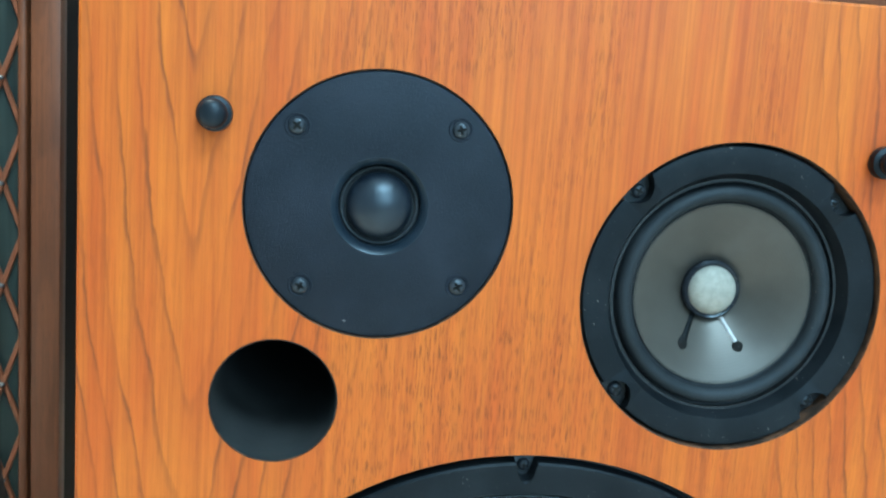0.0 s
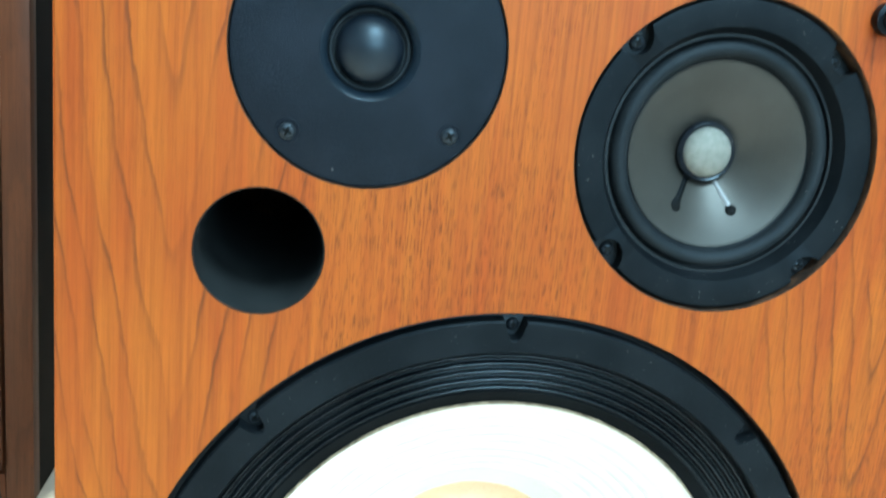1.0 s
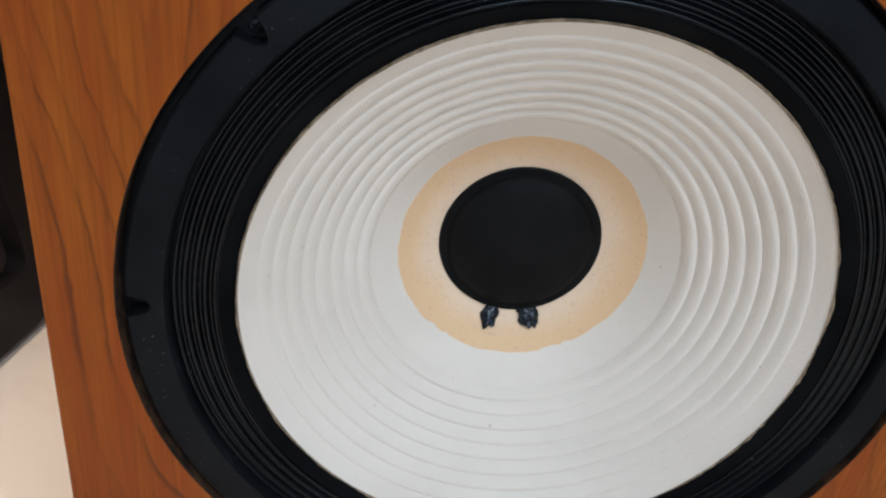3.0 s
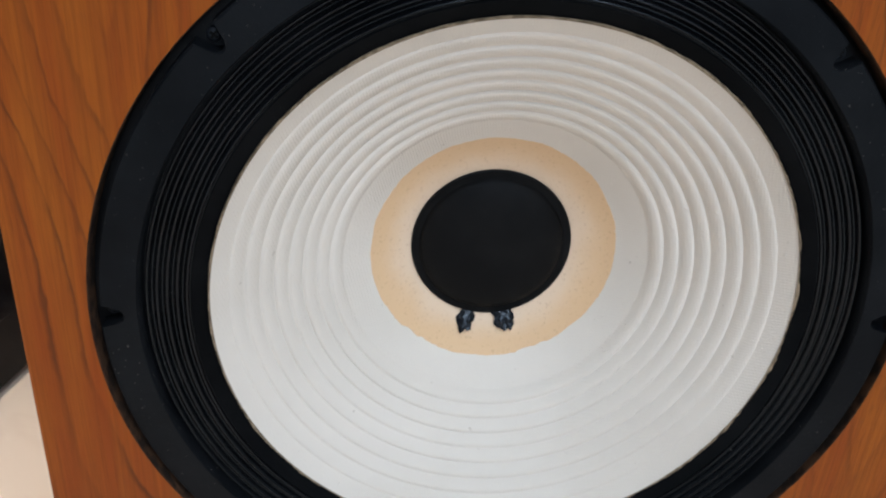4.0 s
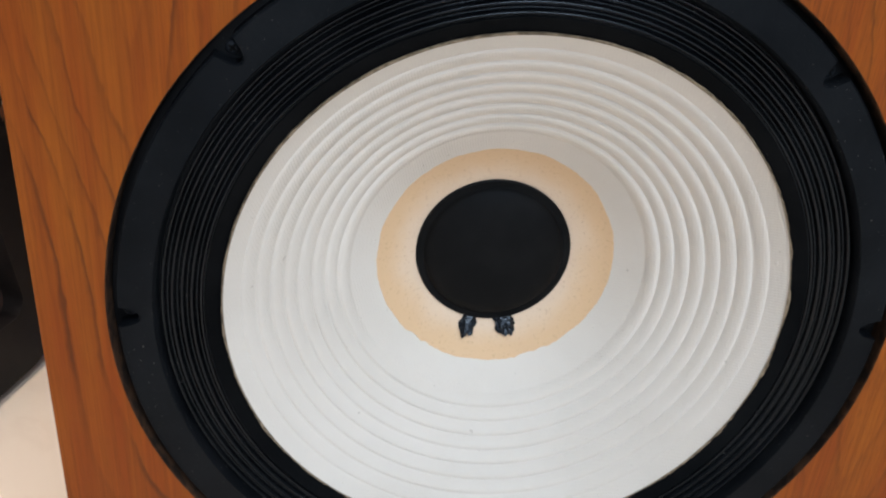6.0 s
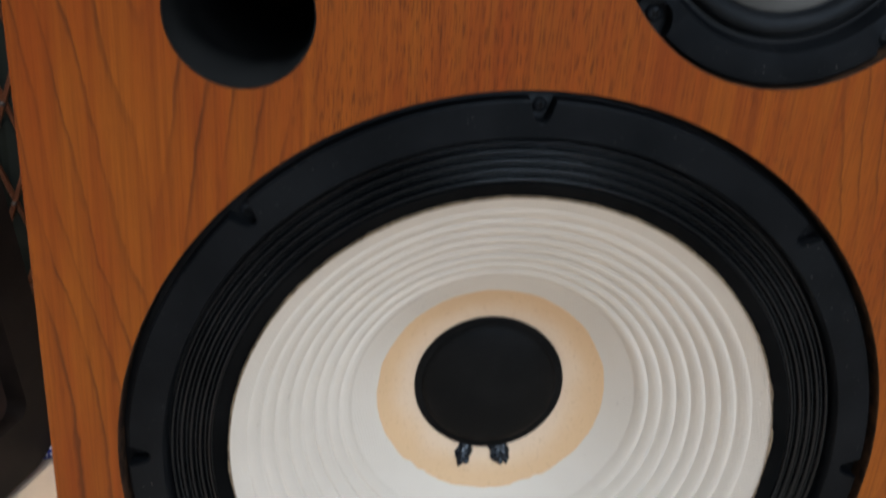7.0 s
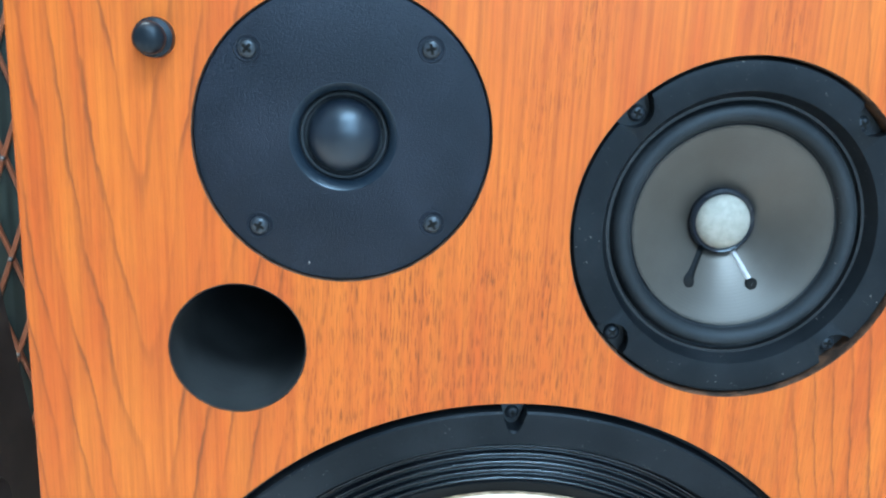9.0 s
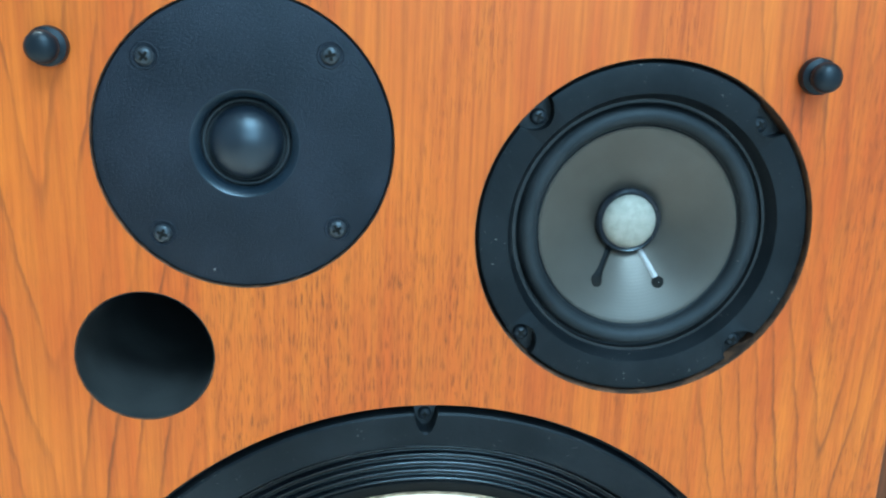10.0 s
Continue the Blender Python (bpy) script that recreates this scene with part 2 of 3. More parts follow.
def paper_material():
    n = Nodes("white_coated_paper")
    weave = n.noise(n.co, 1000, 2.0, 0.5)
    lump = n.ramp(n.noise(n.co, 330, 1.0), 0.74, 0.80)
    w = n.noise(n.co, 14, 4.0, 0.6)
    c = n.mix(n.ramp(w, 0.3, 0.7), (0.765, 0.745, 0.712), (0.725, 0.703, 0.665))
    sp = n.ramp(n.noise(n.scale(n.co, 1, 1, 1, (3, 1, 2)), 240, 1.0), 0.785, 0.80)
    c = n.mix(n.math("MULTIPLY", sp, 0.25), c, (0.2, 0.17, 0.14))
    x, _, z = n.sep(n.co)
    drift = n.math("MULTIPLY", n.noise(n.co, 60, 2.0), 9.0)
    warp = n.math("SINE", n.math("ADD", n.math("MULTIPLY", n.math("ADD", x, n.math("MULTIPLY", z, 0.25)), 5600.0), drift))
    weft = n.math("SINE", n.math("ADD", n.math("MULTIPLY", n.math("SUBTRACT", z, n.math("MULTIPLY", x, 0.25)), 5000.0), drift))
    cloth = n.math("MULTIPLY", n.math("ADD", warp, weft), n.ramp(w, 0.38, 0.62, 0.02, 0.09))
    n.bump(n.math("ADD", cloth, n.math("ADD", n.math("MULTIPLY", weave, 0.6), lump)), 0.55, 0.0006)
    return n.out(c, 0.64, 0.25)


def tan_material():
    n = Nodes("tan_doped_paper")
    x, _, z = n.sep(n.co)
    r = n.math("SQRT", n.math("ADD", n.math("POWER", n.math("SUBTRACT", x, -0.0031), 2.0), n.math("POWER", n.math("SUBTRACT", z, 0.2573), 2.0)))
    w = n.noise(n.co, 70, 4.0, 0.65)
    f = n.noise(n.co, 700, 3.0, 0.6)
    c = n.mix(n.ramp(n.math("ADD", r, n.math("MULTIPLY", w, 0.010)), 0.0400, 0.054), (0.80, 0.65, 0.51), (0.76, 0.55, 0.345))
    c = n.mix(n.math("MULTIPLY", n.ramp(f, 0.55, 0.75), 0.3), c, (0.40, 0.25, 0.13))
    n.bump(f, 0.25, 0.0004)
    return n.out(c, 0.6, 0.35)


def mid_cone_material():
    n = Nodes("grey_coated_cone")
    x, _, z = n.sep(n.co)
    dx, dz = n.math("SUBTRACT", x, 0.0733), n.math("SUBTRACT", z, 0.4775)
    r = n.math("SQRT", n.math("ADD", n.math("MULTIPLY", dx, dx), n.math("MULTIPLY", dz, dz)))
    w = n.noise(n.co, 45, 4.0, 0.6)
    fine = n.math("SINE", n.math("MULTIPLY", r, 5200.0))
    weave = n.noise(n.co, 1500, 2.0)
    c = n.mix(n.ramp(w, 0.3, 0.7), (0.0185, 0.0178, 0.0162), (0.0265, 0.0258, 0.0240))
    n.bump(n.math("ADD", n.math("MULTIPLY", fine, 0.3), weave), 0.10, 0.0003)
    return n.out(c, 0.40, 0.4, coat=0.1, coat_rough=0.3)


CONE_WHITE, TAN, MID_CONE = paper_material(), tan_material(), mid_cone_material()
MID_CAP = plain("pale_grey_cap", (0.155, 0.158, 0.145), (0.195, 0.198, 0.185), 0.5, 330, 0.4, 0.3)
GLUE_BROWN = plain("dried_brown_glue", (0.10, 0.075, 0.05), (0.30, 0.24, 0.17), 0.6, 300)
FLECK = plain("white_fleck", (0.07, 0.075, 0.08), (0.11, 0.11, 0.11), 0.6, 100)
WALL_PAINT = plain("white_wall_paint", (0.36, 0.35, 0.34), (0.40, 0.39, 0.38), 0.8, 4, 0.3)
CEIL_PAINT = plain("ceiling_paint", (0.78, 0.78, 0.76), (0.80, 0.80, 0.78), 0.9, 4, 0.2)
DIFFUSER = plain("lamp_diffuser", (0.8, 0.8, 0.8), (0.82, 0.82, 0.82), 0.6, 30)
DIFFUSER.node_tree.nodes["Principled BSDF"].inputs["Emission Color"].default_value = (0.92, 0.96, 1.0, 1.0)
DIFFUSER.node_tree.nodes["Principled BSDF"].inputs["Emission Strength"].default_value = 1.5
BRASS = plain("dark_metal_pin", (0.02, 0.02, 0.024), (0.05, 0.05, 0.055), 0.45, 200, 0.7)
# cabinet box near-black: shade of the gap beside it put into the colour
SIDE_SHADE = plain("shaded_side_board", (0.0040, 0.0025, 0.0022), (0.0075, 0.0045, 0.0036), 0.7, 20, 0.15)
GRILLE_CLOTH = black("brown_grille_cloth", (0.052, 0.031, 0.024), 0.75, 0.3, 1100, 0.5)
GRILLE_FRAME = black("black_grille_board", (0.0090, 0.0062, 0.0050), 0.5, 0.3, 300, 0.15, 0.3)


def floor_material():
    n = Nodes("cream_marble_tile")
    w = n.noise(n.co, 3.5, 6.0, 0.6, 0.8)
    vein = n.ramp(n.math("ABSOLUTE", n.math("SUBTRACT", n.noise(n.co, 5.0, 5.0, 0.6, 1.4), 0.5)), 0.0, 0.05, 0.12, 0.0)
    c = n.mix(n.ramp(w, 0.3, 0.7), (0.76, 0.63, 0.51), (0.80, 0.69, 0.58))
    c = n.mix(vein, c, (0.60, 0.47, 0.36))
    return n.out(c, 0.22, 0.5)


def cloth_material():
    n = Nodes("dark_green_speaker_cloth")
    fold = n.noise(n.scale(n.co, 1, 1, 0.03), 90, 2.0)
    c = n.mix(n.ramp(fold, 0.35, 0.65), (0.004, 0.008, 0.008), (0.013, 0.022, 0.021))
    n.bump(n.noise(n.co, 900, 2.0), 0.4, 0.0006)
    return n.out(c, 0.8, 0.3)


def braid_material():
    n = Nodes("blue_white_braid")
    u = n.t.nodes.new("ShaderNodeUVMap").outputs[0]
    x, y, _ = n.sep(u)
    a = n.math("SINE", n.math("MULTIPLY", n.math("ADD", n.math("MULTIPLY", x, 150.0), n.math("MULTIPLY", y, 4.0)), 6.2832))
    b = n.math("SINE", n.math("MULTIPLY", n.math("SUBTRACT", n.math("MULTIPLY", x, 150.0), n.math("MULTIPLY", y, 4.0)), 6.2832))
    f = n.ramp(n.math("MULTIPLY", a, b), 0.25, 0.5)
    n.bump(n.math("MULTIPLY", a, b), 0.5, 0.001)
    return n.out(n.mix(f, (0.012, 0.022, 0.20), (0.50, 0.55, 0.68)), 0.55, 0.4)


FLOOR_TILE, CLOTH, BRAID = floor_material(), cloth_material(), braid_material()


# ---- mesh helpers ----
def thing(name, m=None, label="", category="", group="", kind=""):
    ob = new(name)
    ob.empty_display_size = 0.05
    ob.matrix_basis = m or Matrix()
    return tagged(ob, label, category, group, kind)


def finish(bm, name, mats, smooth=True, angle=35):
    me = bpy.data.meshes.new(name)
    bmesh.ops.recalc_face_normals(bm, faces=bm.faces)
    for e in bm.edges:
        e.smooth = not (len(e.link_faces) == 2 and e.calc_face_angle(0) > radians(angle))
    for f in bm.faces:
        f.smooth = smooth
    bm.to_mesh(me)
    bm.free()
    for m in mats if isinstance(mats, (list, tuple)) else [mats]:
        me.materials.append(m)
    return me


def part(name, bm, mat, parent, label="", smooth=True, angle=35, kind=""):
    ob = new(name, finish(bm, name, mat, smooth, angle))
    ob.parent = parent
    return tagged(ob, label, "", "", kind)


def box(x0, x1, y0, y1, z0, z1, bevel=0.0, seg=2, bm=None):
    b = bmesh.new()
    bmesh.ops.create_cube(b, size=1.0, matrix=Matrix.LocRotScale(((x0 + x1) / 2, (y0 + y1) / 2, (z0 + z1) / 2), None, (x1 - x0, y1 - y0, z1 - z0)))
    if bevel:
        bmesh.ops.bevel(b, geom=b.edges[:], offset=bevel, segments=seg, affect="EDGES", profile=0.5)
    return b


def lathe(profile, cx, cz, seg=128, wobble=None, closed=False):
    """Turns (radius, depth) pairs about the axis through (cx, cz) along y. wobble(angle, i, r, y) may shift a point."""
    b = bmesh.new()
    rings = []
    for i, (r, y) in enumerate(profile):
        if r < 1e-6:
            rings.append([b.verts.new((cx, y, cz))])
            continue
        ring = []
        for k in range(seg):
            a = 2 * math.pi * k / seg
            rr, yy = wobble(a, i, r, y) if wobble else (r, y)
            ring.append(b.verts.new((cx + rr * math.cos(a), yy, cz + rr * math.sin(a))))
        rings.append(ring)
    pairs = list(zip(rings, rings[1:]))
    if closed:
        pairs.append((rings[-1], rings[0]))
    for p, q in pairs:
        for k in range(seg):
            j = (k + 1) % seg
            if len(p) == 1 and len(q) == 1:
                continue
            if len(p) == 1:
                b.faces.new((p[0], q[k], q[j]))
            elif len(q) == 1:
                b.faces.new((p[k], q[0], p[j]))
            else:
                b.faces.new((p[k], q[k], q[j], p[j]))
    return b


def screw_mesh(r, name="screw"):
    """Pan-head screw, axis along y, its seat at y = 0, head towards -y. Raised dark bars paint the shade of a crossed
    recess.
    """
    b = lathe([(r, 0.0), (r, -0.0009), (r * 0.86, -0.0017), (r * 0.55, -0.0022), (r * 0.30, -0.0023), (r * 0.16, -0.0013), (0, -0.0010)], 0, 0, 24)
    n0 = len(b.faces)
    for w, l in ((0.16, 0.58), (0.58, 0.16)):
        bmesh.ops.create_cube(b, size=1.0, matrix=Matrix.LocRotScale((0, -0.00195, 0), None, (2 * r * l, 0.0009, 2 * r * w)))
    b.faces.ensure_lookup_table()
    for f in b.faces[n0:]:
        f.material_index = 1
    return finish(b, name, [SCREW, DEEP_BLACK])


def screws(mesh, places, y, parent, turn=17):
    for i, (x, z) in enumerate(places):
        ob = new("screw", mesh)
        ob.parent = parent
        ob.matrix_basis = pose(x, y, z, 0, turn + 37 * i, 0)


# ---- room ----
def room():
    r = ROOM
    t = 0.12
    n = new("floor", finish(box(r["x0"] - t, r["x1"] + t, r["y0"] - t, r["y1"] + t, -0.1, 0.0), "floor", FLOOR_TILE))
    tagged(n, "cream marbled polished tile floor", "floor", kind="structure")
    n = new("ceiling", finish(box(r["x0"] - t, r["x1"] + t, r["y0"] - t, r["y1"] + t, r["h"], r["h"] + 0.1), "ceiling", CEIL_PAINT))
    tagged(n, "plain white painted ceiling", "ceiling", kind="structure")
    for name, a in (("wall_west", (r["x0"] - t, r["x0"], r["y0"], r["y1"])), ("wall_east", (r["x1"], r["x1"] + t, r["y0"], r["y1"])),
                    ("wall_north", (r["x0"] - t, r["x1"] + t, r["y1"], r["y1"] + t))):
        n = new(name, finish(box(*a, 0.0, r["h"]), name, WALL_PAINT))
        tagged(n, "plain off-white painted wall", "wall", kind="structure")
    # rear wall with the window opening
    b = bmesh.new()
    wx0, wx1, wz0, wz1 = 0.0, 1.5, 0.95, 2.15
    for x0, x1, z0, z1 in ((r["x0"] - t, wx0, 0, r["h"]), (wx1, r["x1"] + t, 0, r["h"]), (wx0, wx1, 0, wz0), (wx0, wx1, wz1, r["h"])):
        bmesh.ops.create_cube(b, size=1.0, matrix=Matrix.LocRotScale(((x0 + x1) / 2, r["y0"] - t / 2, (z0 + z1) / 2), None, (x1 - x0, t, z1 - z0)))
    n = new("wall_south", finish(b, "wall_south", WALL_PAINT))
    tagged(n, "off-white painted wall with a window opening", "wall", kind="structure")


room()


# ---- loudspeaker: cabinet ----
HALF_W, TOP, DEPTH = 0.181, 0.597, 0.30
WOOFER, TWEETER, MID, PORT = (-0.0031, 0.2573), (-0.0706, 0.5073), (0.0733, 0.4775), (-0.1073, 0.4297)
HOLES = ((WOOFER, 0.1529, 192), (TWEETER, 0.0514, 128), (MID, 0.0632, 128), (PORT, 0.0247, 96))

speaker = thing("loudspeaker", pose(0, 0, 0), "orange teak veneered three-way loudspeaker without grille, standing on the floor", "loudspeaker")


def baffle_mesh():
    """Front board, 19 mm thick, with four round holes cut through it."""
    b = bmesh.new()
    loops = []
    c = 0.0012
    corners = [(-HALF_W + c, c), (HALF_W - c, c), (HALF_W - c, TOP - c), (-HALF_W + c, TOP - c)]
    loops.append([b.verts.new((x, 0, z)) for x, z in corners])
    for (cx, cz), r, seg in HOLES:
        loops.append([b.verts.new((cx + r * math.cos(2 * math.pi * k / seg), 0, cz + r * math.sin(2 * math.pi * k / seg))) for k in range(seg)])
    edges = [b.edges.new((lp[i], lp[(i + 1) % len(lp)])) for lp in loops for i in range(len(lp))]
    bmesh.ops.triangle_fill(b, use_beauty=True, edges=edges, normal=(0, -1, 0))
    # rounded lip and wall of each hole
    for lp, ((cx, cz), r, seg) in zip(loops[1:], HOLES):
        prev = lp
        for dr, y, mi in ((-0.0003, 0.0005, 1), (-0.0004, 0.019, 1)):
            ring = [b.verts.new((cx + (r + dr) * math.cos(2 * math.pi * k / seg), y, cz + (r + dr) * math.sin(2 * math.pi * k / seg))) for k in range(seg)]
            for k in range(seg):
                f = b.faces.new((prev[k], prev[(k + 1) % seg], ring[(k + 1) % seg], ring[k]))
                f.material_index = mi
            prev = ring
    # eased outer edge and rim
    prev = loops[0]
    for grow, y in ((c * 0.7, c * 0.3), (c, c), (c, 0.019)):
        ring = [b.verts.new((math.copysign(abs(x) + grow, x), y, z + (grow if z > 0.3 else -grow))) for x, z in corners]
        for k in range(4):
            b.faces.new((prev[k], prev[(k + 1) % 4], ring[(k + 1) % 4], ring[k]))
        prev = ring
    return b


part("baffle", baffle_mesh(), [TEAK, RAW_EDGE], speaker, angle=12)
part("side_panel", box(-HALF_W, -HALF_W + 0.019, 0.0195, DEPTH, 0.0, TOP, 0.0008), TEAK, speaker)
part("side_panel", box(HALF_W - 0.019, HALF_W, 0.0195, DEPTH, 0.0, TOP, 0.0008), TEAK, speaker)
part("top_panel", box(-HALF_W + 0.0195, HALF_W - 0.0195, 0.0195, DEPTH, TOP - 0.019, TOP, 0.0008), TEAK, speaker)
part("bottom_panel", box(-HALF_W + 0.0195, HALF_W - 0.0195, 0.0195, DEPTH, 0.0, 0.019, 0.0008), TEAK, speaker)
part("back_panel", box(-HALF_W + 0.0195, HALF_W - 0.0195, DEPTH - 0.012, DEPTH, 0.0195, TOP - 0.0195), RAW_EDGE, speaker)


# ---- woofer ----
NOTCHES = (0, 45, 90.8, 135.2, 179.5, 225, 270, 315)
EDGE_R, EDGE_Y, NECK_R, NECK_Y = 0.1118, 0.0080, 0.0345, 0.0645
CONE_R = (0.0300, 0.0345, 0.0450, 0.0522, 0.0580, 0.0658, 0.0840, 0.1024, 0.1118, 0.1200)
CONE_Y = (0.0660, 0.0645, 0.0598, 0.0555, 0.0500, 0.0430, 0.0300, 0.0163, 0.0080, 0.0010)


def cone_depth(r):
    """Straight through the ribs, steeper inside them, flat again round the dust cap."""
    return sum(float(np.interp(r + d, CONE_R, CONE_Y)) for d in (-0.0030, -0.0015, 0.0, 0.0015, 0.0030)) / 5


def rib(r):
    """Eight round moulded ridges with narrow valleys between them."""
    k = (0.1055 - r) / 0.00523
    if not 0.0 < k < 8.0:
        return 0.0
    high = 0.0011 if k < 1 else 0.0016
    return -high * (1.0 - abs(2.0 * (k % 1.0) ** 0.88 - 1.0) ** 2.2)


def woofer():
    cx, cz = WOOFER
    frame = part("woofer", lathe([(0.1320, 0.0095), (0.1336, 0.0080), (0.1512, 0.0080), (0.1522, 0.0086), (0.1524, 0.012), (0.1300, 0.018), (0.1290, 0.0150), (0.1320, 0.0095)],
                                 cx, cz, 192), FRAME_BLACK, speaker, "twelve-inch woofer with black frame and white ribbed cone")

    def notch(a, i, r, y):
        if r < 0.140:
            return r, y
        d = min(abs((math.degrees(a) - n + 180) % 360 - 180) for n in NOTCHES)
        s = 0.1455 * radians(d)
        if s < 0.0042:
            r -= 0.0080 * (1 - (s / 0.0042) ** 2.4) ** 0.75
        return r, y

    part("gasket", lathe([(0.1350, 0.0078), (0.1354, 0.0016), (0.1362, 0.0002), (0.1485, 0.0002), (0.1493, 0.0009), (0.1495, 0.0079)], cx, cz, 1440, notch), GASKET, frame,
         "black gasket ring with notches at the screws")
    ang = [radians(a) for a in NOTCHES]
    screws(screw_mesh(0.0026), [(cx + 0.1457 * math.cos(a), cz + 0.1462 * math.sin(a)) for a in ang], 0.0080, frame)
    # pleated surround
    prof = []
    for i in range(121):
        f = i / 120
        r = 0.1340 + (0.1180 - 0.1340) * f
        prof.append((r, 0.0050 + 0.0010 * f - 0.0009 * (math.sin(2 * math.pi * (f * 4.5 + 0.1)) if f < 0.96 else 0)))
    part("surround", lathe(prof, cx, cz, 192), SURROUND, frame, "black pleated cloth surround")
    prof = [(0.1182, 0.0056), (0.1178, 0.0050)] + [(0.1178 + (EDGE_R - 0.0014 - 0.1178) * k / 8, 0.0050 + (EDGE_Y - 0.0045) * k / 8) for k in range(1, 9)]
    part("doped_edge", lathe(prof, cx, cz, 192), CONE_EDGE, frame, "matt black doped cone edge")

    def ragged(a, i, r, y):
        if i == 0:
            return r + 0.0003 * noise.noise((math.cos(a) * 18, math.sin(a) * 18, 4.0)), y
        return r, y

    prof = []
    r = EDGE_R
    while r > NECK_R - 0.0005:
        prof.append((r, cone_depth(r) - 0.0009 + rib(r)))
        r -= 0.00045
    part("cone", lathe(prof, cx, cz, 192, ragged), CONE_WHITE, frame, "white coated paper cone with concentric ribs")

    def glue_width(a, i, r, y):
        k = noise.noise((math.cos(a) * 7, math.sin(a) * 7, 6.0)) + 0.6 * noise.noise((math.cos(a) * 40, math.sin(a) * 40, 8.0))
        low = 0.55 - 0.40 * math.sin(a) + 0.30 * math.cos(a)
        return (r + (0.0010 if i else -0.0001) * max(-0.3, k) * (0.3 + low), y)

    part("glue_line", lathe([(EDGE_R - 0.0004, EDGE_Y - 0.0010), (EDGE_R + 0.0003, EDGE_Y - 0.0013), (EDGE_R + 0.0006, EDGE_Y - 0.0002)], cx, cz, 480, glue_width), GLUE_BROWN, frame, "brown glue line at the cone edge")

    def chipped(a, i, r, y):
        if i <= 1:
            k = 0.0005 * noise.noise((math.cos(a) * 5, math.sin(a) * 5, 1.0)) + 0.0003 * noise.noise((math.cos(a) * 30, math.sin(a) * 30, 2.0))
            d = math.degrees(a)
            for at, wide, deep in ((228, 5, 0.0009), (236, 3, 0.0006), (291, 6, 0.0010), (299, 3, 0.0007)):
                k -= deep * max(0.0, 1 - abs(d - at) / wide)
            rr = r + k
            return rr, cone_depth(rr) - 0.0009 - (0.00012 if i else -0.0001)
        return r, y

    prof = [(0.0525, 0), (0.0523, 0)] + [(0.0523 - 0.0006 * i, cone_depth(0.0523 - 0.0006 * i) - 0.00102) for i in range(1, 30)]
    part("centre_coating", lathe(prof, cx, cz, 360, chipped), TAN, frame, "tan doped ring round the dust cap")
    y0 = NECK_Y - 0.0018
    prof = [(0.0350, y0 + 0.0012), (0.0348, y0 - 0.0004), (0.0343, y0 - 0.0008), (0.0322, y0 - 0.0004), (0.0314, y0 - 0.0006)]
    prof += [(0.0312 * math.cos(t), y0 - 0.0006 - 0.0062 * math.sin(t)) for t in [math.pi / 2 * k / 14 for k in range(1, 15)]]
    prof[-1] = (0.0, prof[-1][1])
    part("dust_cap", lathe(prof, cx, cz, 96), FELT, frame, "matt black domed dust cap")
    # two glue blobs over the lead wires
    for x, z, w, h, lean, seed in ((-0.0094, -0.0368, 0.0036, 0.0062, 10, 3.0), (0.0082, -0.0363, 0.0045, 0.0056, -30, 9.0)):
        b = bmesh.new()
        bmesh.ops.create_icosphere(b, subdivisions=4, radius=1.0)
        for v in b.verts:
            p = v.co.copy()
            k = 1 + 0.36 * noise.noise(p * 2.2 + Vector((seed, 0, 0))) + 0.26 * noise.noise(p * 6 + Vector((0, seed, 0)))
            v.co = Vector((p.x * w * k, p.y * 0.0013 * k, p.z * h * k))
        rr = math.hypot(x, z)
        slope = math.degrees(math.atan2(NECK_Y - EDGE_Y, EDGE_R - NECK_R))
        bmesh.ops.transform(b, matrix=pose(cx + x, cone_depth(rr) - 0.0016, cz + z) @ pose(0, 0, 0, -slope, 0, 0) @ pose(0, 0, 0, 0, lean, 0), verts=b.verts[:])
        part("lead_wire_glue", b, GLUE, frame, "glossy black glue over a lead wire", angle=80)


woofer()


